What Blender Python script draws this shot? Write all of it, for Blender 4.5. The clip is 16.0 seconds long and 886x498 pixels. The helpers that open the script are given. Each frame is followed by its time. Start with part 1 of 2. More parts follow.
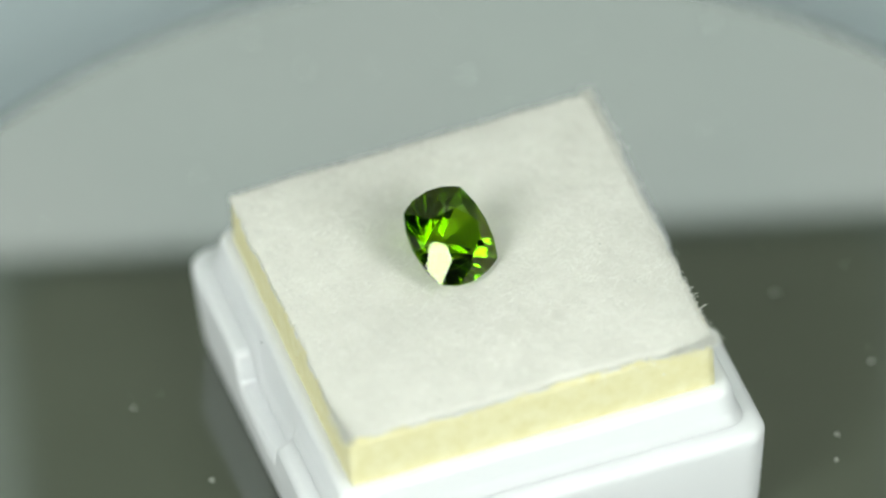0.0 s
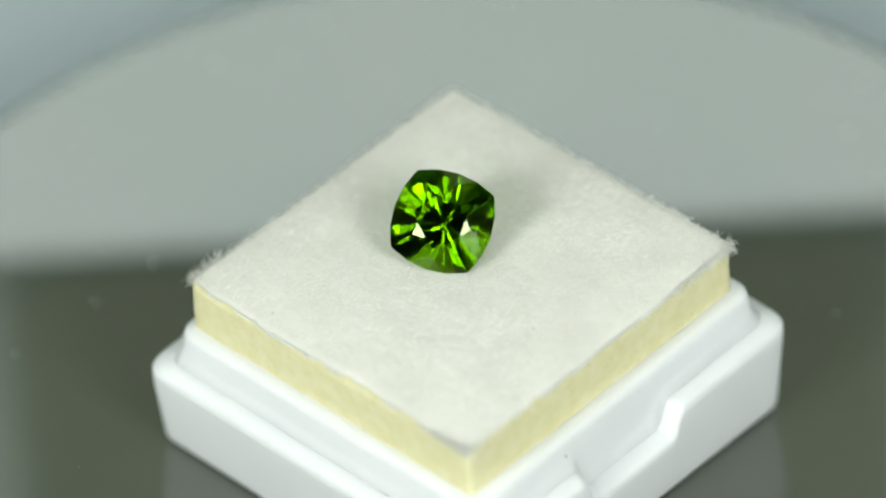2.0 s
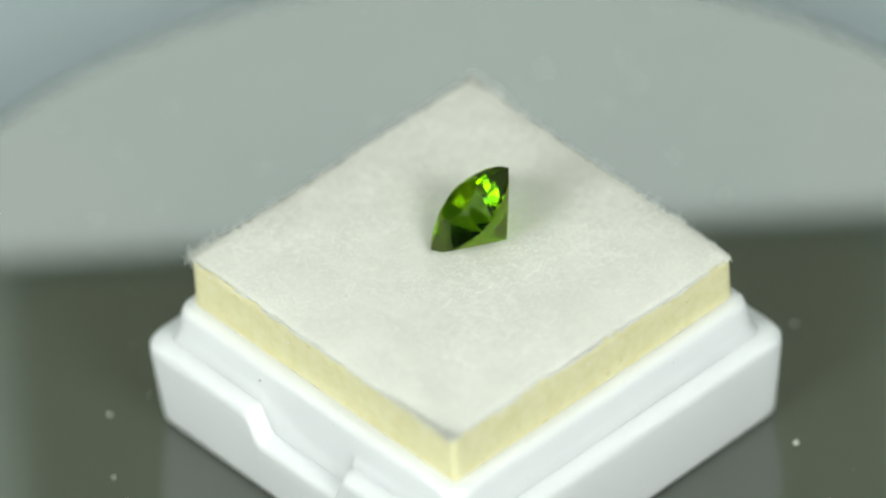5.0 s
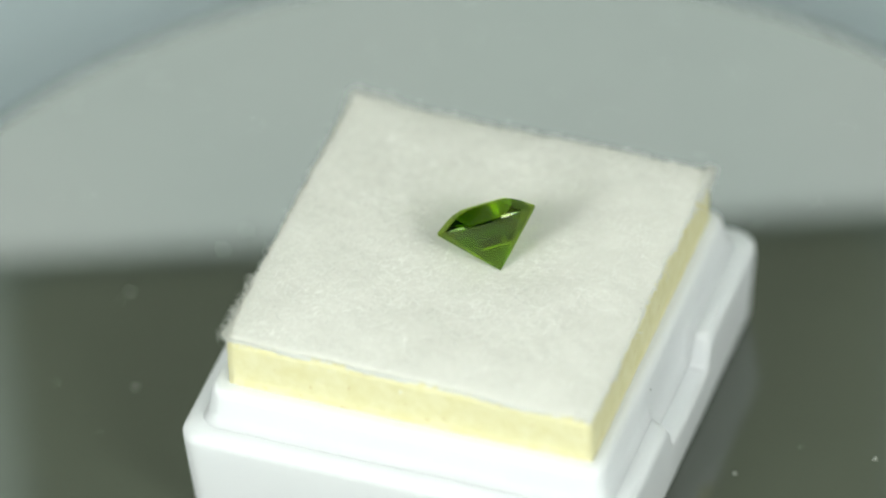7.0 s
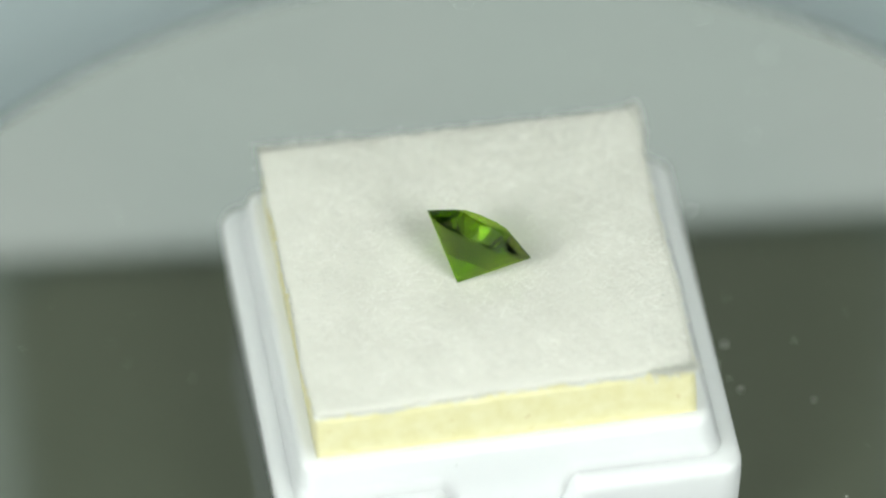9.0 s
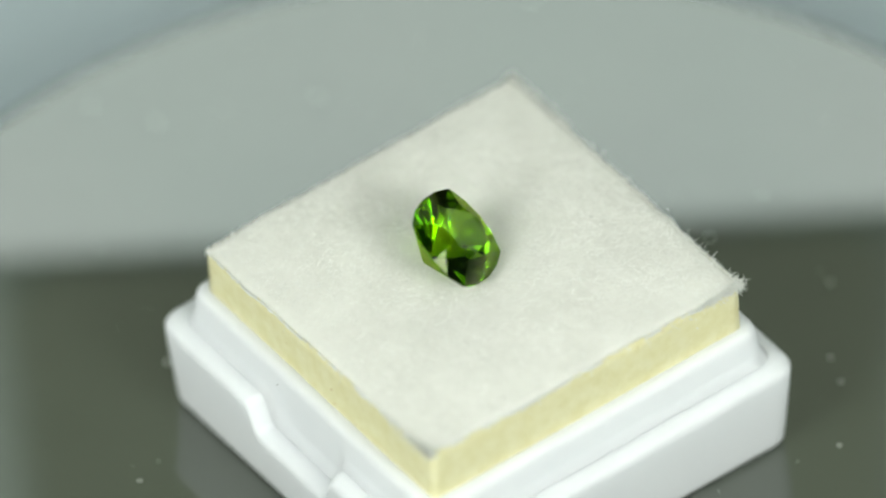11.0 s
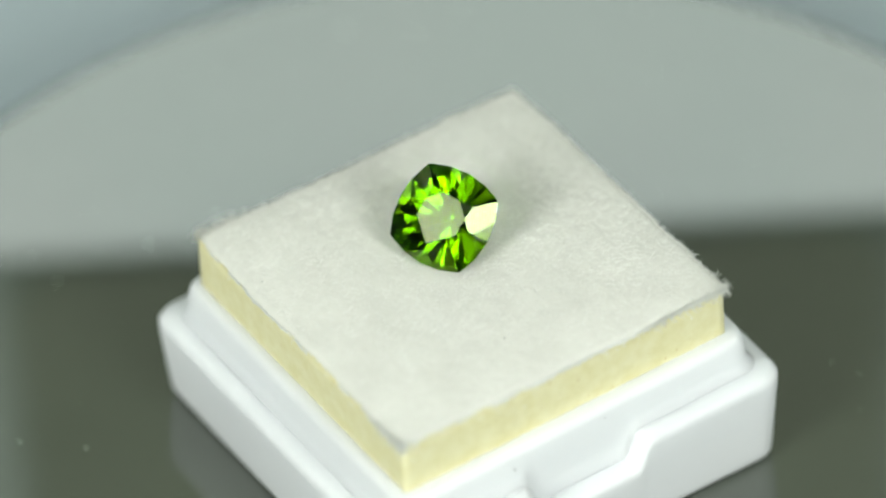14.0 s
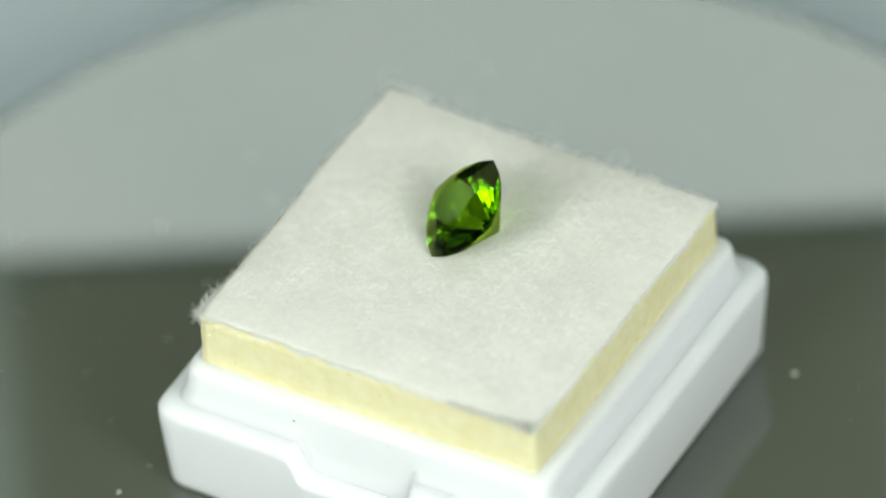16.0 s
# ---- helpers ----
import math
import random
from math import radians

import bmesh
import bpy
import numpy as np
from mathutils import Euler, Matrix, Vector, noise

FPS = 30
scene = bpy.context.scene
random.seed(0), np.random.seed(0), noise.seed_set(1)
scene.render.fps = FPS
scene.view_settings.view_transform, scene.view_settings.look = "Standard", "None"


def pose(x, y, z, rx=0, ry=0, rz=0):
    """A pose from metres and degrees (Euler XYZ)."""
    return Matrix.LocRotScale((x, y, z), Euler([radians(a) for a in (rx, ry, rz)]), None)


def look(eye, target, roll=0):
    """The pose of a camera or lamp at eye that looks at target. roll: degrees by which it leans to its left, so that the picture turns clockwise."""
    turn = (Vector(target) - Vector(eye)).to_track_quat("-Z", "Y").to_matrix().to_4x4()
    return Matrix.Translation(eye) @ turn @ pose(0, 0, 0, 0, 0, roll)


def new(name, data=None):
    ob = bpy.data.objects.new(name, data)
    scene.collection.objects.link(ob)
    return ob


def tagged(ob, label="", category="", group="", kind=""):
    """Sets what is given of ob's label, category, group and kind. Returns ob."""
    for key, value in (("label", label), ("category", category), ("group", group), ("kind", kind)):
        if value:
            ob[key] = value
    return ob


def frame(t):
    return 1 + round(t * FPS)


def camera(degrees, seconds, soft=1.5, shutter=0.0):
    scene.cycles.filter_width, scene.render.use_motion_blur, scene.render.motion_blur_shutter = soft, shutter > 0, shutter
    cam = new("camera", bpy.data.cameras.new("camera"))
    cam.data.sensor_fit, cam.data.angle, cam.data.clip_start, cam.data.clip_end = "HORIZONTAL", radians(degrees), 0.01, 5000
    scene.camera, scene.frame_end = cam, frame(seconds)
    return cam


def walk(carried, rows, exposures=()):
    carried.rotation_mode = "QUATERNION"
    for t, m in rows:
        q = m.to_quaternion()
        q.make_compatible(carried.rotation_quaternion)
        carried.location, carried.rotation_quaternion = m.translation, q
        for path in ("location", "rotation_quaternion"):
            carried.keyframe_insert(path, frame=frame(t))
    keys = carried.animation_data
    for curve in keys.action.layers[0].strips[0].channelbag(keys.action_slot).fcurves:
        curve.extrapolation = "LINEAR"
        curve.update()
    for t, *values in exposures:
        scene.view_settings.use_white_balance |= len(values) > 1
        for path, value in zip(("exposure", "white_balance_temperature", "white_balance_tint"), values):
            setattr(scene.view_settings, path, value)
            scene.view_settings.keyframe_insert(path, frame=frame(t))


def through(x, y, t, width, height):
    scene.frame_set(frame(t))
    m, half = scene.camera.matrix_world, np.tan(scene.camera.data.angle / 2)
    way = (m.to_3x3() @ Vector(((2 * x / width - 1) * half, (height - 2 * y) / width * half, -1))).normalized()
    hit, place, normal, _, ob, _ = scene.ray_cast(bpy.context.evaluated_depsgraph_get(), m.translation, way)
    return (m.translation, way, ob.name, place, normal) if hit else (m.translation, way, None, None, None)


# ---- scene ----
# Lengths of the small things are written in millimetres above the turntable's top and scaled by MM.
MM = 0.001
TOP = 0.012                      # height of the turntable's top over the floor
SPIN = -31.125                   # degrees per second, clockwise from above
BOX_TURN = 16.8                  # turn of the box on the turntable at the start
BOX_AT = (0.15, -0.55)           # its middle beside the axis, in mm
SECONDS = 16.0

# ---- camera ----
cam = camera(5.5, SECONDS, soft=2.1)
EYE = Vector((0.0, -440.559, 421.190 + 12.0)) * MM
AIM = EYE + 0.6 * Vector((-0.00246457, 0.73524699, -0.6777948))
CAM_POSE = look(EYE, AIM, -3.36)
cam.data.dof.use_dof = True
cam.data.dof.focus_distance = 0.598
cam.data.dof.aperture_fstop = 13.0
walk(cam, [(0, CAM_POSE), (SECONDS, CAM_POSE)], exposures=[(0, 0.0), (SECONDS, 0.0)])

# ---- light ----
world = bpy.data.worlds.new("room_air")
scene.world = world
world.use_nodes = True
world.node_tree.nodes["Background"].inputs[0].default_value = (0.55, 0.6, 0.6, 1)
world.node_tree.nodes["Background"].inputs[1].default_value = 0.05


def lamp(name, at, target, size_x, size_y, watts, colour):
    light = bpy.data.lights.new(name, "AREA")
    light.shape, light.size, light.size_y = "RECTANGLE", size_x, size_y
    light.energy, light.color = watts, colour
    ob = new(name, light)
    ob.matrix_world = look(at, target)
    return ob


FOCUS = (0, 0, TOP + 14 * MM)
# A diffused lamp with a brighter core stands on either side of the camera; a weak unseen overhead fill is added to
# brighten the booth.
for wide_at, core_at, share in (((-0.1648, -0.1767, 0.1705), (-0.157, -0.157, 0.170), 1.0),
                                ((0.1416, -0.1956, 0.1705), (0.117, -0.180, 0.182), 0.94)):
    lamp("diffused_lamp_light", wide_at, FOCUS, 0.112, 0.210, 0.45 * share, (0.94, 1.0, 0.94))
    lamp("lamp_core_light", core_at, FOCUS, 0.075, 0.075, 0.18 * share, (0.95, 1.0, 0.93))
lamp("overhead_fill", (0.0, -0.20, 0.59), FOCUS, 0.30, 0.30, 0.10, (0.90, 0.98, 1.0))


# ---- materials ----
def material(name):
    m = bpy.data.materials.new(name)
    m.use_nodes = True
    nt = m.node_tree
    return m, nt, nt.nodes["Principled BSDF"]


def node(nt, kind, **values):
    n = nt.nodes.new(kind)
    for key, value in values.items():
        n.inputs[key.replace("_", " ")].default_value = value
    return n


def noise_mix(nt, scale, dark, light, low=0.35, high=0.65, detail=6.0):
    """A colour that wanders between two tones, in the object's own space."""
    co = nt.nodes.new("ShaderNodeTexCoord")
    n = node(nt, "ShaderNodeTexNoise", Scale=scale, Detail=detail, Roughness=0.6)
    ramp = nt.nodes.new("ShaderNodeValToRGB")
    ramp.color_ramp.elements[0].position, ramp.color_ramp.elements[1].position = low, high
    ramp.color_ramp.elements[0].color, ramp.color_ramp.elements[1].color = (*dark, 1), (*light, 1)
    nt.links.new(co.outputs["Object"], n.inputs["Vector"])
    nt.links.new(n.outputs["Fac"], ramp.inputs["Fac"])
    return n, ramp, co


def bump(nt, bsdf, height, strength, distance):
    b = node(nt, "ShaderNodeBump", Strength=strength, Distance=distance)
    nt.links.new(height, b.inputs["Height"])
    nt.links.new(b.outputs["Normal"], bsdf.inputs["Normal"])


def plain(name, dark, light, scale, rough, bump_scale=0.0, bump_mm=0.0, **values):
    m, nt, bsdf = material(name)
    n, ramp, co = noise_mix(nt, scale, dark, light)
    nt.links.new(ramp.outputs["Color"], bsdf.inputs["Base Color"])
    bsdf.inputs["Roughness"].default_value = rough
    for key, value in values.items():
        bsdf.inputs[key.replace("_", " ")].default_value = value
    if bump_scale:
        fine = node(nt, "ShaderNodeTexNoise", Scale=bump_scale, Detail=5.0, Roughness=0.65)
        nt.links.new(co.outputs["Object"], fine.inputs["Vector"])
        bump(nt, bsdf, fine.outputs["Fac"], 0.6, bump_mm * MM)
    return m


FELT = plain("white_felt", (0.755, 0.746, 0.685), (0.815, 0.806, 0.745), 330, 1.0, 3800, 0.07, Sheen_Weight=0.25, Sheen_Roughness=0.6)
FIBRE = plain("white_fibre", (0.80, 0.80, 0.755), (0.92, 0.92, 0.88), 300, 0.9)
PLASTIC = plain("white_plastic", (0.81, 0.825, 0.85), (0.84, 0.855, 0.875), 60, 0.38, 220, 0.05, Subsurface_Weight=0.55, Subsurface_Scale=0.0018, Subsurface_Radius=(1.0, 1.0, 1.0))
FLOOR_SHEET = plain("pale_floor_sheet", (0.47, 0.55, 0.57), (0.51, 0.58, 0.60), 30, 0.7, 400, 0.1)
# Dark tone for the added walls, so the stone's reflections stay dark.
ROOM = plain("room_paint", (0.05, 0.055, 0.052), (0.065, 0.07, 0.067), 3, 0.9, 60, 0.4)
BODY = plain("turntable_plastic", (0.05, 0.055, 0.05), (0.07, 0.075, 0.07), 80, 0.45)
OLIVE_PAINT = plain("olive_housing", (0.22, 0.235, 0.165), (0.25, 0.265, 0.19), 50, 0.6)
BOARD = plain("board_paint", (0.60, 0.68, 0.63), (0.66, 0.74, 0.68), 40, 0.8)
DUST = plain("pale_dust", (0.5, 0.52, 0.48), (0.7, 0.72, 0.68), 500, 0.9)
GRIT = plain("dark_grit", (0.05, 0.045, 0.04), (0.10, 0.09, 0.08), 500, 0.9)
FLECK = plain("grey_lint", (0.46, 0.46, 0.42), (0.55, 0.55, 0.50), 500, 0.9)


def foam_material():
    m, nt, bsdf = material("yellow_foam")
    n, ramp, co = noise_mix(nt, 900, (0.77, 0.715, 0.40), (0.83, 0.785, 0.505))
    pores = node(nt, "ShaderNodeTexVoronoi", Scale=1500.0)
    nt.links.new(co.outputs["Object"], pores.inputs["Vector"])
    spots = node(nt, "ShaderNodeTexNoise", Scale=1900.0, Detail=2.0)
    nt.links.new(co.outputs["Object"], spots.inputs["Vector"])
    dots = nt.nodes.new("ShaderNodeValToRGB")
    dots.color_ramp.elements[0].position, dots.color_ramp.elements[1].position = 0.69, 0.78
    nt.links.new(spots.outputs["Fac"], dots.inputs["Fac"])
    mix = nt.nodes.new("ShaderNodeMix")
    mix.data_type = "RGBA"
    mix.inputs[7].default_value = (0.66, 0.55, 0.26, 1)
    nt.links.new(dots.outputs["Color"], mix.inputs[0])
    nt.links.new(ramp.outputs["Color"], mix.inputs[6])
    nt.links.new(mix.outputs[2], bsdf.inputs["Base Color"])
    bsdf.inputs["Roughness"].default_value = 0.85
    bump(nt, bsdf, pores.outputs["Distance"], 0.35, 0.10 * MM)
    return m


def disc_material():
    m, nt, bsdf = material("dark_glossy_acrylic")
    n, ramp, co = noise_mix(nt, 40, (0.055, 0.067, 0.049), (0.062, 0.074, 0.055))
    nt.links.new(ramp.outputs["Color"], bsdf.inputs["Base Color"])
    bsdf.inputs["Roughness"].default_value = 0.05
    bsdf.inputs["IOR"].default_value = 2.1
    return m


def gem_material():
    """Green stone: each meeting with a face takes its share of red and blue; a thin white gloss lies on top."""
    m, nt, bsdf = material("green_stone")
    nt.nodes.remove(bsdf)
    glass = node(nt, "ShaderNodeBsdfGlass", Color=(0.495, 0.685, 0.08, 1), Roughness=0.0, IOR=1.70)
    gloss = node(nt, "ShaderNodeBsdfGlossy", Color=(1, 1, 1, 1), Roughness=0.0)
    mix = node(nt, "ShaderNodeMixShader", Fac=0.04)
    nt.links.new(glass.outputs["BSDF"], mix.inputs[1])
    nt.links.new(gloss.outputs["BSDF"], mix.inputs[2])
    nt.links.new(mix.outputs["Shader"], nt.nodes["Material Output"].inputs["Surface"])
    return m


def glow_material():
    """The lit cloth of the light panel."""
    m, nt, bsdf = material("lit_diffuser")
    n, ramp, co = noise_mix(nt, 12, (0.80, 0.96, 0.90), (0.90, 0.98, 0.94))
    nt.links.new(ramp.outputs["Color"], bsdf.inputs["Base Color"])
    nt.links.new(ramp.outputs["Color"], bsdf.inputs["Emission Color"])
    bsdf.inputs["Emission Strength"].default_value = 2.05
    bsdf.inputs["Roughness"].default_value = 0.9
    return m


def fuzz_material():
    """Loose fibres, through which light passes."""
    m, nt, bsdf = material("loose_fibre")
    n, ramp, co = noise_mix(nt, 300, (0.80, 0.80, 0.76), (0.90, 0.90, 0.87))
    bsdf.inputs["Roughness"].default_value = 0.9
    through_light = nt.nodes.new("ShaderNodeBsdfTranslucent")
    mix = node(nt, "ShaderNodeMixShader", Fac=0.5)
    nt.links.new(ramp.outputs["Color"], bsdf.inputs["Base Color"])
    nt.links.new(ramp.outputs["Color"], through_light.inputs["Color"])
    nt.links.new(bsdf.outputs["BSDF"], mix.inputs[1])
    nt.links.new(through_light.outputs["BSDF"], mix.inputs[2])
    nt.links.new(mix.outputs["Shader"], nt.nodes["Material Output"].inputs["Surface"])
    return m


FUZZ, FOAM, DISC, GEM, GLOW = fuzz_material(), foam_material(), disc_material(), gem_material(), glow_material()


# ---- mesh helpers ----
def part(name, bm, mat, parent, label="", smooth=False, kind=""):
    """One mesh object under a thing or a part, or at top level."""
    me = bpy.data.meshes.new(name)
    bm.to_mesh(me)
    bm.free()
    me.materials.append(mat)
    for f in me.polygons:
        f.use_smooth = smooth
    ob = new(name, me)
    ob.parent = parent
    return tagged(ob, label=label, kind=kind)


def thing(name, label, category, at=(0, 0, 0), group=""):
    ob = new(name)
    ob.empty_display_size = 0.005
    ob.location = at
    return tagged(ob, label=label, category=category, group=group)


def slab(x0, y0, z0, x1, y1, z1, bevel=0.0, segments=3):
    bm = bmesh.new()
    bmesh.ops.create_cube(bm, size=1)
    for v in bm.verts:
        v.co = (x0 + (v.co.x + 0.5) * (x1 - x0), y0 + (v.co.y + 0.5) * (y1 - y0), z0 + (v.co.z + 0.5) * (z1 - z0))
    if bevel:
        bmesh.ops.bevel(bm, geom=bm.edges[:], offset=bevel, segments=segments, affect="EDGES", profile=0.5)
    return bm


def loft(rings, close_ends=True):
    """Skin a list of closed rings of equal length."""
    bm = bmesh.new()
    rows = [[bm.verts.new(co) for co in ring] for ring in rings]
    n = len(rows[0])
    for a, b in zip(rows, rows[1:]):
        for i in range(n):
            bm.faces.new((a[i], a[(i + 1) % n], b[(i + 1) % n], b[i]))
    if close_ends:
        bm.faces.new(rows[0][::-1])
        bm.faces.new(rows[-1])
    bmesh.ops.recalc_face_normals(bm, faces=bm.faces[:])
    return bm


def lathe(profile, steps=128):
    """Turn a profile of (radius, height) in mm about the axis."""
    return loft([[(r * MM * math.cos(2 * math.pi * i / steps), r * MM * math.sin(2 * math.pi * i / steps), z * MM)
                  for i in range(steps)] for r, z in profile])


def fuzz(x, y, z=0.0):
    return noise.noise(Vector((x, y, z)))


BOX_POSE = Matrix.Translation((BOX_AT[0] * MM, BOX_AT[1] * MM, 0)) @ pose(0, 0, 0, 0, 0, BOX_TURN)


def lean(x, y):
    """The box top is not quite level: mm of rise at a place in the box's own frame."""
    return 0.0165 * x + 0.0185 * y


# ---- the added booth round the turntable ----
def booth():
    """Plain dark walls, unseen and added to close the place; the camera stands inside."""
    x, y0, y1, z1, w = 0.32, -0.56, 0.26, 0.60, 0.012
    for name, b in (("ceiling", (-x, y0, z1, x, y1, z1 + w)),
                    ("wall_west", (-x - w, y0, 0, -x, y1, z1)), ("wall_east", (x, y0, 0, x + w, y1, z1)),
                    ("wall_north", (-x - w, y1, 0, x + w, y1 + w, z1 + w)),
                    ("wall_south", (-x - w, y0 - w, 0, x + w, y0, z1 + w))):
        tagged(part(name, slab(*b), ROOM, None), "plain grey painted " + name.split("_")[0] + " of the added booth", name.split("_")[0], kind="structure")
    tagged(part("floor", slab(-x - w, y0 - w, -0.02, x + w, y1 + w, 0), FLOOR_SHEET, None), "pale blue-grey sheet under the turntable", "floor", kind="structure")


def light_panel():
    """The lit white panel whose image lies in the glossy turntable."""
    p = thing("light_panel", "lit white diffuser panel on two thin posts behind the turntable", "light panel", (0, 0.2, 0))
    part("diffuser", slab(-0.11, 0, 0.115, 0.11, 0.003, 0.235, 0.0008), GLOW, p, "glowing white cloth")
    part("frame", slab(-0.118, 0.0032, 0.107, 0.118, 0.008, 0.243, 0.001), PLASTIC, p)
    for x in (-0.114, 0.114):
        part("post", slab(x - 0.003, 0.0082, 0, x + 0.003, 0.0142, 0.2, 0.001), PLASTIC, p)


def dark_screen():
    h = thing("screen", "flat olive-grey screen with rounded corners on a grey board", "screen", (0, 0, 0))
    bm = slab(-0.0330, 0.0485, TOP + 0.0302, 0.0306, 0.0500, TOP + 0.105)
    edges = [e for e in bm.edges if abs(e.verts[0].co.y - e.verts[1].co.y) > 0.001]
    bmesh.ops.bevel(bm, geom=edges, offset=0.004, segments=6, affect="EDGES", profile=0.5)
    part("panel", bm, OLIVE_PAINT, h, smooth=False)
    part("board", slab(-0.09, 0.0505, TOP + 0.0318, 0.09, 0.053, TOP + 0.13, 0.0008), BOARD, h, "grey-green backing board")
    for x in (-0.086, 0.086):
        part("post", slab(x - 0.003, 0.0532, 0, x + 0.003, 0.0592, TOP + 0.12, 0.001), OLIVE_PAINT, h)


# ---- the turntable ----
def turntable():
    t = thing("turntable", "round turntable with a dark glossy reflecting top and dust specks", "turntable", (0, 0, TOP))
    part("disc", lathe([(44.2, -3.0), (44.9, -2.8), (45.0, -2.4), (45.0, -0.5), (44.85, -0.15), (44.5, 0.0)]), DISC, t, "dark glossy acrylic disc", smooth=False)
    part("foot", lathe([(40, -12), (40.5, -11.5), (40.5, -3.02)]), BODY, t)
    rng = random.Random(4)
    bm = bmesh.new()
    for x, y, s in ((-17.5, -4.8, 0.12), (23.5, -6.2, 0.12), (8.3, -15.6, 0.17), (6.4, -15.3, 0.14), (4.1, -17.2, 0.13),
                    (20.5, 10.2, 0.15), (-17.3, 12.6, 0.17), (21.2, -11.8, 0.12), (23.7, -3.8, 0.13), (26.4, 3.0, 0.12)):
        made = bmesh.ops.create_icosphere(bm, subdivisions=2, radius=s * MM, matrix=Matrix.Translation((x * MM, y * MM, s * 0.3 * MM)))
        for v in made["verts"]:
            v.co.z *= 0.6
            v.co.x += 0.4 * s * MM * fuzz(v.co.x * 9000, v.co.y * 9000, v.co.z * 9000)
    for _ in range(90):
        r, a = 43 * math.sqrt(rng.uniform(0.13, 1)), rng.uniform(0, 2 * math.pi)
        s = rng.choice((0.03, 0.04, 0.05, 0.06, 0.08, 0.12)) * MM
        m = Matrix.Translation((r * MM * math.cos(a), r * MM * math.sin(a), s * 0.3)) @ Matrix.Rotation(a * 3, 4, "Z")
        made = bmesh.ops.create_icosphere(bm, subdivisions=1, radius=s, matrix=m)
        for v in made["verts"]:
            v.co.z *= 0.6
            v.co.x += rng.uniform(-0.3, 0.3) * s
    part("dust", bm, DUST, t, "pale dust specks", kind="stuff")
    return t


# ---- the box ----
def side_ring(half, cut, z, per_side=72, lean_share=1.0, dip=0.0):
    """A square ring with blunted corners, counter-clockwise, a little off the pad's middle. dip: how deep the thumb notches on two sides go."""
    pts = []
    corner = 5
    for k in range(4):
        a0 = k * math.pi / 2
        c, s = math.cos(a0), math.sin(a0)
        local = []
        for i in range(per_side + 1):
            v = -1 + 2 * i / per_side
            local.append((half, v * (half - cut), v))
        for i in range(1, corner):
            b = i / corner * math.pi / 2
            local.append((half - cut + cut * math.cos(b), half - cut + cut * math.sin(b), 9))
        for x, y, v in local:
            drop = 0.0
            if dip and k in (0, 2) and v < 2:
                up = min(1, max(0, (0.34 - abs(v + 0.015)) / 0.065))
                drop = dip * up * up * (3 - 2 * up)
            px, py = c * x - s * y, s * x + c * y
            pts.append(((px * 1.004 + 0.12) * MM, (py * 1.004 + 0.12) * MM, (z - drop + lean_share * lean(px, py)) * MM))
    return pts


def gem_box():
    b = thing("gem_box", "small square white plastic gem box without its lid", "box", (0, 0, TOP))
    R = side_ring
    base = [R(14.1, 1.0, 0.0, lean_share=0), R(14.4, 1.2, 0.08, lean_share=0), R(14.6, 1.3, 0.4, lean_share=0.05), R(14.64, 1.3, 0.8, lean_share=0.1),
            R(15.0, 1.5, 5.3, dip=1.7), R(15.05, 1.5, 6.3, dip=2.05), R(15.05, 1.5, 6.7, dip=2.13), R(14.9, 1.5, 7.0, dip=2.2),
            R(14.6, 1.4, 7.16, dip=2.2), R(14.1, 1.3, 7.3, dip=2.2), R(13.4, 1.3, 7.4, dip=2.2), R(12.2, 0.4, 7.4, dip=2.2),
            R(12.2, 0.4, 2.6, lean_share=0), R(12.0, 0.6, 2.2, lean_share=0)]
    rim = [R(12.2, 0.4, 6.8, dip=2.6), R(14.0, 1.3, 6.9, dip=2.55), R(13.9, 1.3, 7.4, dip=2.45), R(13.62, 1.3, 7.75, dip=2.2), R(13.5, 1.3, 8.3, dip=1.7),
           R(13.42, 1.3, 9.4), R(13.3, 1.2, 9.8), R(13.05, 1.0, 10.0), R(12.75, 0.7, 10.05), R(12.2, 0.4, 10.0)]
    part("base", loft(base), PLASTIC, b, smooth=True).matrix_basis = BOX_POSE
    part("rim", loft(rim, close_ends=False), PLASTIC, b, "raised white rim", smooth=True).matrix_basis = BOX_POSE
    bm = bmesh.new()
    for x, y, z, r in ((13.47, -5.0, 8.7, 0.07), (-13.46, 3.4, 8.8, 0.05), (13.44, 2.0, 9.2, 0.03), (-6.0, 13.44, 9.2, 0.03)):
        bmesh.ops.create_icosphere(bm, subdivisions=1, radius=r * MM, matrix=Matrix.Translation(((x * 1.004 + 0.12) * MM, (y * 1.004 + 0.12) * MM, (z + lean(x, y)) * MM)))
    part("grit", bm, GRIT, b, "tiny dark specks of grit", kind="stuff").matrix_basis = BOX_POSE
    return b


# ---- the foam pad ----
def top_height(u, v):
    """Felt top over the box's frame, u and v from -1 to 1, in mm."""
    corners = (-0.29 * (1 - u) * (1 - v) + 0.03 * (1 + u) * (1 - v) + 0.54 * (1 + u) * (1 + v) - 0.28 * (1 - u) * (1 + v)) / 4
    dome = 0.62 * (max(0, 1 - u ** 4) * max(0, 1 - v ** 4)) ** 0.8
    return 14.0 + corners + dome


def felt_edge(a, side):
    """How far the felt's cut edge strays, in mm."""
    return 0.16 * fuzz(a * 2.5, side * 7.3) + 0.11 * fuzz(a * 9, side * 3.1) + 0.09 * fuzz(a * 30, side) + 0.05 * fuzz(a * 70, side)


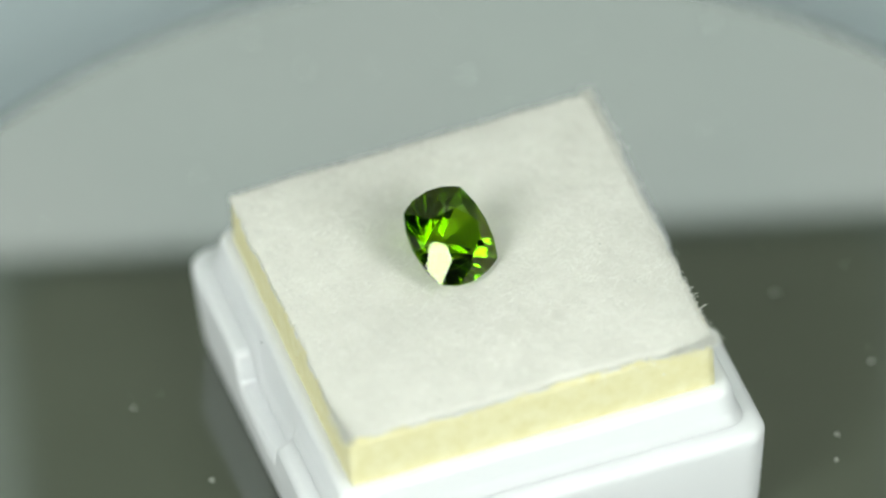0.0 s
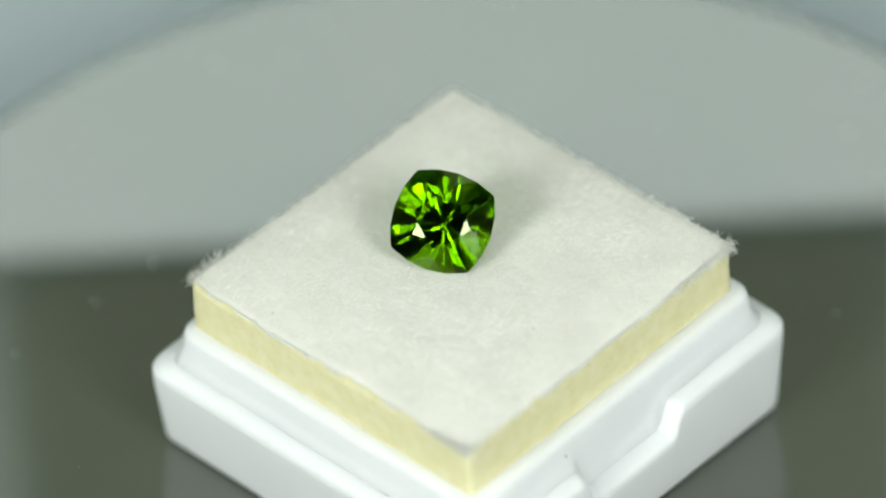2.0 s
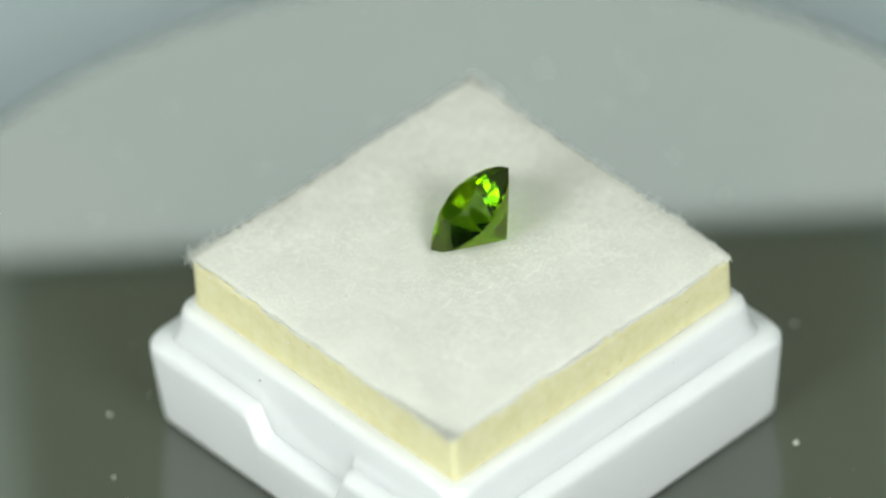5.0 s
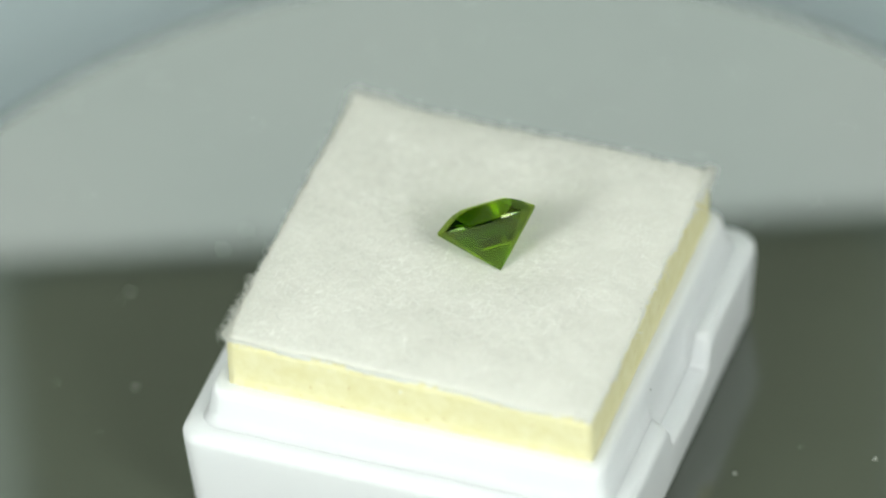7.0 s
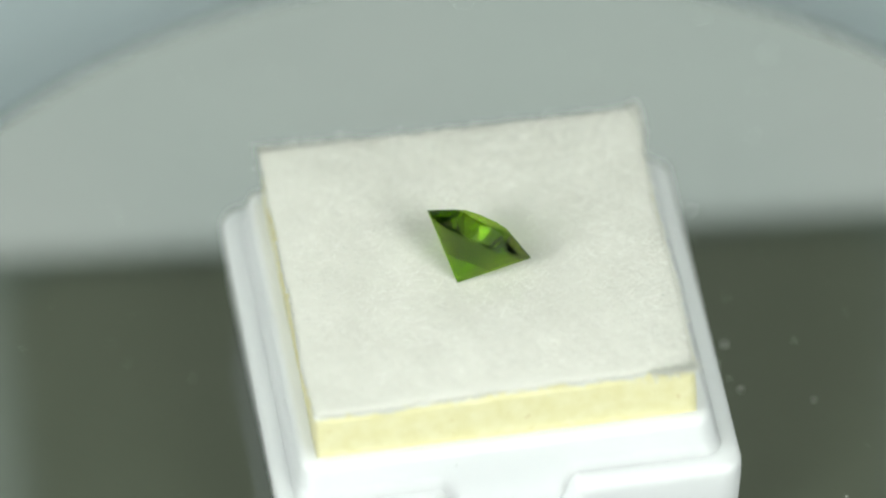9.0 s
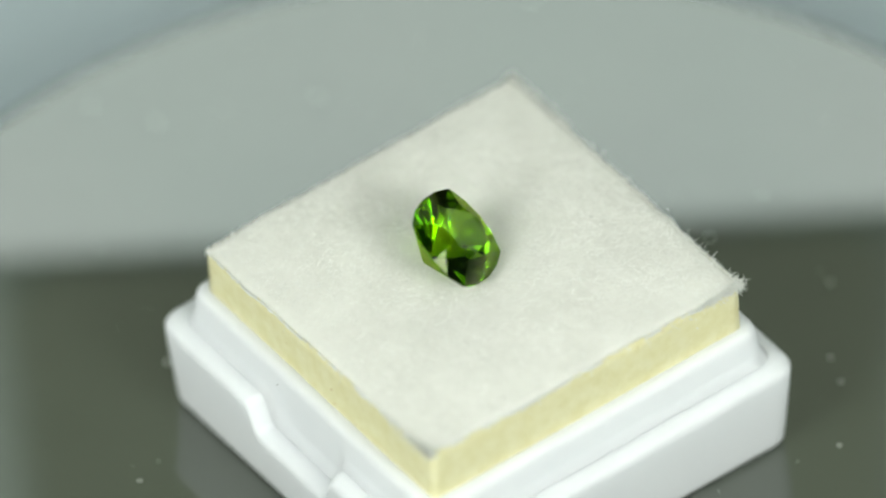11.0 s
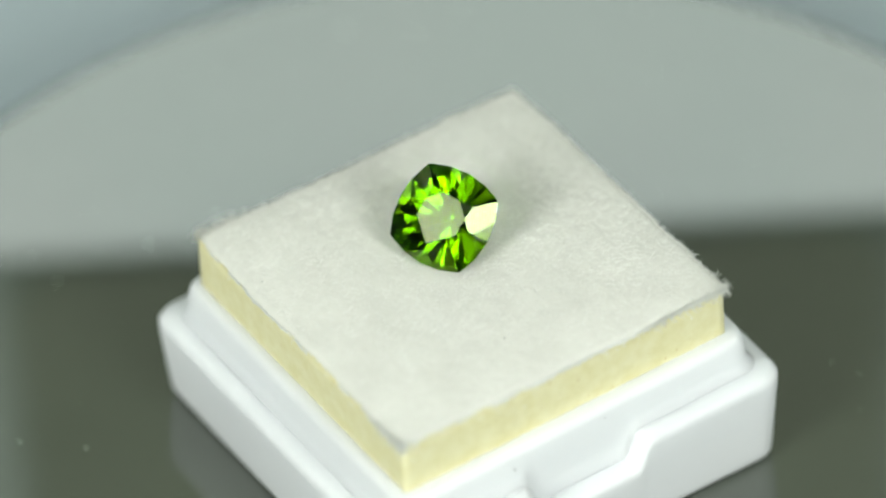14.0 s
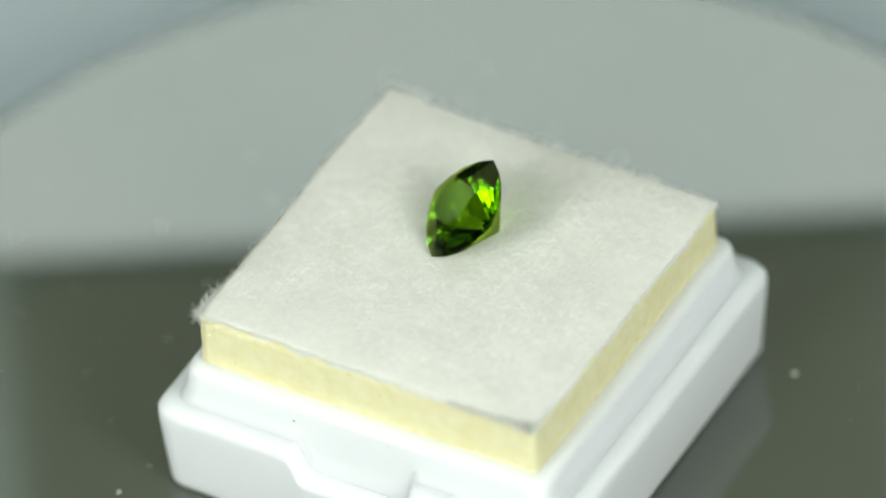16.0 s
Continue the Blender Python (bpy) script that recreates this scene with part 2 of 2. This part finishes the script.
def felt_xy(u, v):
    half = 12.45
    wx = felt_edge(v, 1 if u > 0 else 2) * abs(u) ** 6
    wy = felt_edge(u, 3 if v > 0 else 4) * abs(v) ** 6
    k = 1 - 0.007 * (u * u * v * v) ** 4
    return (half * u + wx * (1 if u > 0 else -1)) * k, (half * v + wy * (1 if v > 0 else -1)) * k


def felt_z(u, v):
    x, y = felt_xy(u, v)
    grain = 0.03 * fuzz(x * 0.6, y * 0.6, 9) + 0.02 * fuzz(x * 1.1, y * 1.1, 5) + 0.015 * fuzz(x * 3.5, y * 3.5, 2) + 0.03 * fuzz(x * 6, y * 6, 8)
    edge = max(abs(u), abs(v))
    return top_height(u, v) + grain - (0.12 * ((edge - 0.975) / 0.025) ** 2 if edge > 0.975 else 0)


def foam_pad():
    p = thing("foam_pad", "pale yellow foam pad with fuzzy white felt top in box", "foam pad", (0, 0, TOP))
    n = 150
    bm = bmesh.new()
    grid = []
    for j in range(n + 1):
        row = []
        for i in range(n + 1):
            u, v = -1 + 2 * i / n, -1 + 2 * j / n
            x, y = felt_xy(u, v)
            row.append(bm.verts.new((x * MM, y * MM, felt_z(u, v) * MM)))
        grid.append(row)
    for j in range(n):
        for i in range(n):
            bm.faces.new((grid[j][i], grid[j][i + 1], grid[j + 1][i + 1], grid[j + 1][i]))
    rim = grid[0][:-1] + [r[-1] for r in grid[:-1]] + grid[-1][:0:-1] + [r[0] for r in grid[:0:-1]]
    rim = [v.co.copy() for v in rim]
    bmesh.ops.recalc_face_normals(bm, faces=bm.faces[:])
    part("felt_top", bm, FELT, p, "fuzzy white felt layer", smooth=True).matrix_basis = BOX_POSE
    skirt = []
    for share, out in ((0.0, 0.0), (0.25, 0.05), (0.65, 0.05), (1.0, -0.03)):
        ring = []
        for co in rim:
            t = 0.27 + 0.12 * fuzz(co.x * 500, co.y * 500, 3) + 0.09 * fuzz(co.x * 3000, co.y * 3000, 4)
            d = Vector((co.x, co.y, 0)).normalized() * out * MM
            ring.append((co.x + d.x, co.y + d.y, co.z - t * share * MM))
        skirt.append(ring)
    part("felt_edge", loft(skirt, close_ends=False), FIBRE, p, "ragged white cut edge of the felt", smooth=True).matrix_basis = BOX_POSE

    rings = []
    steps = 14
    for k in range(steps + 1):
        f = k / steps
        ring = []
        for side in range(4):
            for i in range(48):
                a = -1 + 2 * i / 48
                u, v = ((a, -1), (1, a), (-a, 1), (-1, -a))[side]
                h = 12.44 - 0.04 * math.sin(math.pi * f) + 0.05 * fuzz(a * 6, side * 5, f * 3) + 0.03 * fuzz(a * 40, side * 5, f * 12)
                z = 3.0 + f * (top_height(u, v) - 0.12 - 3.0)
                h *= 1 - 0.008 * (u * u * v * v) ** 8 * max(0, 2 * f - 1)
                ring.append((u * h * MM, v * h * MM, z * MM))
        rings.append(ring)
    foam = part("foam_block", loft(rings), FOAM, p, "pale yellow porous foam", smooth=True)
    foam.matrix_basis = BOX_POSE

    bm = bmesh.new()
    for x, y, r in ((8.34, -1.93, 0.06), (-5.92, -11.4, 0.06), (3.1, 6.2, 0.035), (-9.0, 4.4, 0.03)):
        m = Matrix.Translation((x * MM, y * MM, (felt_z(x / 12.45, y / 12.45) + 0.02) * MM)) @ Matrix.Diagonal((1.0, 2.2, 0.5, 1.0))
        bmesh.ops.create_icosphere(bm, subdivisions=1, radius=r * MM, matrix=m)
    part("fleck", bm, FLECK, p, "grey flecks of lint", kind="stuff").matrix_basis = BOX_POSE
    # Small white blobs set into the foam's sides.
    bm = bmesh.new()
    for x, y, down, r in ((12.43, -11.7, 1.5, 0.08), (12.43, -3.2, 1.7, 0.09), (12.43, 9.8, 1.3, 0.10), (0.5, 12.43, 1.3, 0.10), (-2.1, 12.43, 2.3, 0.05),
                          (-4.6, -12.43, 1.2, 0.06), (8.9, -12.43, 1.9, 0.07), (-12.43, 2.2, 1.6, 0.05)):
        z = top_height(x / 12.45, y / 12.45) - down
        m = Matrix.Translation((x * MM, y * MM, z * MM)) @ Matrix.Rotation(x + y, 4, "Z") @ Matrix.Diagonal((1.0, 0.6, 1.3, 1.0))
        bmesh.ops.create_icosphere(bm, subdivisions=1, radius=r * MM, matrix=m)
    part("white_speck", bm, FIBRE, p, "tiny white specks on the foam", kind="stuff").matrix_basis = BOX_POSE
    rng = random.Random(11)
    bm = bmesh.new()

    def strand(x, y, z, way, length, width, curl, lift):
        """One fibre: a thin bent strip of three links."""
        side = Vector((-way.y, way.x, 0)).normalized() * width
        at, d = Vector((x, y, z)), Vector((way.x, way.y, lift)).normalized()
        old = None
        for i in range(6):
            w = side * (1 - 0.14 * i)
            pair = (bm.verts.new((at - w) * MM), bm.verts.new((at + w + Vector((0, 0, width))) * MM))
            if old:
                bm.faces.new((old[0], old[1], pair[1], pair[0]))
            old = pair
            at = at + d * length / 5
            d = (Matrix.Rotation(rng.uniform(-curl, curl), 3, "Z") @ d + Vector((0, 0, rng.uniform(-curl, curl) * 0.5))).normalized()

    for side in range(4):
        for _ in range(2300):
            a = rng.uniform(-1, 1)
            u, v = ((a, -1), (1, a), (-a, 1), (-1, -a))[side]
            x, y = felt_xy(u, v)
            out = Vector(((0, -1, 0), (1, 0, 0), (0, 1, 0), (-1, 0, 0))[side])
            out = Matrix.Rotation(rng.uniform(-1.3, 1.3), 3, "Z") @ out
            frayed = 0.008 + max(0, (0.10 * u, 0.22 * abs(v) ** 2, 0.05 * u, -0.10 * v)[side])
            wild = rng.random() < frayed
            long = rng.uniform(0.4, 1.1) if wild else rng.uniform(0.10, 0.34)
            z = felt_z(u, v) - (rng.uniform(0.0, 0.4) if wild else rng.uniform(-0.08, 0.10))
            strand(x - out.x * 0.06, y - out.y * 0.06, z, out, long, rng.uniform(0.018, 0.032) if wild else rng.uniform(0.012, 0.028), 1.7 if wild else 1.0, rng.uniform(-0.5, 0.7))
    for k in range(1500):        # the three frayed corners
        near = k % 3
        out = Matrix.Rotation(rng.uniform(-1.6, 1.6), 3, "Z") @ Vector(((-0.85, -0.4, 0), (0.5, -0.8, 0), (0.9, 0.3, 0))[near]).normalized()
        a = 1 - (0.25, 0.25, 0.5)[near] * rng.random() ** 2
        u, v = ((-1, -a), (a, -1), (1, a))[near]
        x, y = felt_xy(u, v)
        strand(x - out.x * 0.1, y - out.y * 0.1, felt_z(u, v) - rng.uniform(-0.08, 0.12), out, rng.uniform(0.4, 1.1), rng.uniform(0.016, 0.032), 1.5, rng.uniform(-0.1, 0.7))
    part("fringe", bm, FUZZ, p, "frayed white fibres along the felt's edge", kind="stuff").matrix_basis = BOX_POSE
    bm = bmesh.new()
    for _ in range(17000):       # nap over the top
        u, v = rng.uniform(-0.99, 0.99), rng.uniform(-0.99, 0.99)
        x, y = felt_xy(u, v)
        way = Matrix.Rotation(rng.uniform(0, 6.28), 3, "Z") @ Vector((1, 0, 0))
        strand(x, y, felt_z(u, v) - 0.02, way, rng.uniform(0.25, 0.8), rng.uniform(0.007, 0.018), 1.0, rng.uniform(0.05, 0.4))
    part("nap", bm, FIBRE, p, "loose white felt fibres", kind="stuff").matrix_basis = BOX_POSE
    return p


# ---- the gem ----
GEM_CENTRE = Vector((-0.979, -1.068, 17.135))
GEM_AXIS = Vector((1.9174, -1.2207, 2.5124)).normalized()
GEM_CORNER = Vector((0.2084, 0.9328, 0.2941))


def gem_outline():
    """The cushion outline's sixteen edges, from a corner round: direction and distance of each from the middle, in mm."""
    reach = (3.76, 3.39, 3.29, 3.39)
    spots = []
    for k in range(16):
        a, r = k * math.pi / 8, reach[k % 4]
        spots.append(Vector((r * math.cos(a), r * math.sin(a))))
    edges = []
    for k in range(16):
        p, q = spots[k], spots[(k + 1) % 16]
        away = Vector((q.y - p.y, p.x - q.x)).normalized()
        edges.append((math.atan2(away.y, away.x), away.dot(p)))
    return edges, reach


def cut_gem():
    """A cushion brilliant, cut from a block facet by facet."""
    bm = bmesh.new()
    bmesh.ops.create_cube(bm, size=12)

    def facet(az, slope, height, through):
        """Cut with a plane that leans slope degrees from level and passes the point at radius through and this height."""
        s = radians(slope)
        up = 1 if slope < 90 else -1
        nrm = Vector((math.cos(az) * math.sin(s), math.sin(az) * math.sin(s), math.cos(s)))
        at = Vector((math.cos(az) * through, math.sin(az) * through, height))
        geom = bm.verts[:] + bm.edges[:] + bm.faces[:]
        cut = bmesh.ops.bisect_plane(bm, geom=geom, plane_co=at, plane_no=nrm, dist=1e-5, clear_outer=True)
        edges = [e for e in cut["geom_cut"] if isinstance(e, bmesh.types.BMEdge)]
        if edges:
            bmesh.ops.contextual_create(bm, geom=edges)

    step = math.pi / 8
    deep, belt = 3.38, 0.10
    outline, reach = gem_outline()
    for a, r in outline:         # girdle
        facet(a, 90, 0, r)
    for k in range(16):          # culet mains
        edge = math.degrees(math.atan((deep - belt) / reach[k % 4]))
        facet(k * step, 180 - edge + 0.9, -deep, 0)
    for k in range(16):          # breaks between the mains
        edge = math.degrees(math.atan((deep - belt) / reach[k % 4]))
        for turn in (-0.1, 0.1):
            facet(k * step + turn, 180 - edge - 0.5, -belt - 0.02, reach[k % 4] * 0.985)
    for a, r in outline:         # lower girdle facets
        edge = math.degrees(math.atan((deep - belt) / r))
        for turn in (-0.075, 0.075):
            facet(a + turn, 180 - edge - 2.4, -belt, r * math.cos(turn))
    high, flat, bezel, star = 1.07, 1.47, radians(28), radians(17)
    corner = flat / math.cos(step)
    peak = (math.tan(bezel) * corner - math.tan(star) * flat) / (math.tan(bezel) * math.cos(step) - math.tan(star))
    peak_z = high - math.tan(star) * (peak - flat)
    facet(0, 0, high, 0)         # table
    for k in range(8):           # stars
        facet(2 * k * step, math.degrees(star), high, flat)
    for k in range(8):           # bezels
        facet((2 * k + 1) * step, math.degrees(bezel), high, corner)
    for k, (a, r) in enumerate(outline):     # upper girdle facets, from the star tips to the girdle
        tip = 2 * step * ((k + 1) // 2)
        rise = math.atan((peak_z - belt) / (r - peak * math.cos(a - tip)))
        facet(a, math.degrees(rise) + 0.6, belt, r)
    bmesh.ops.scale(bm, vec=(MM, MM, MM), verts=bm.verts[:])
    bmesh.ops.recalc_face_normals(bm, faces=bm.faces[:])
    return bm


def gemstone():
    g = thing("gemstone", "bright green faceted cushion-cut gemstone lying tilted on white felt", "gemstone", (0, 0, TOP))
    z = GEM_AXIS
    x = (GEM_CORNER - z * GEM_CORNER.dot(z)).normalized()
    y = z.cross(x)
    m = Matrix((x, y, z)).transposed().to_4x4()
    m.translation = GEM_CENTRE * MM
    whole = cut_gem()
    for name, wanted, label in (("table", lambda n: n.z > 0.9995, "flat table facet"),
                                ("crown", lambda n: 0.02 < n.z <= 0.9995, "faceted crown"),
                                ("girdle", lambda n: abs(n.z) <= 0.02, "thin girdle"),
                                ("pavilion", lambda n: n.z < -0.02, "pointed faceted pavilion")):
        bm = whole.copy()
        bm.normal_update()
        bmesh.ops.delete(bm, geom=[f for f in bm.faces if not wanted(f.normal)], context="FACES")
        part(name, bm, GEM, g, label).matrix_basis = m
    whole.free()
    return g


booth()
light_panel()
dark_screen()
TURNTABLE = turntable()
BOX = gem_box()
PAD = foam_pad()
STONE = gemstone()


def motions():
    """The turntable turns evenly and carries the box, the pad and the stone."""
    steps = 80
    times = [SECONDS * i / steps for i in range(steps + 1)]
    for ob in (TURNTABLE, BOX, PAD, STONE):
        walk(ob, [(t, pose(0, 0, TOP, 0, 0, SPIN * t)) for t in times])


motions()
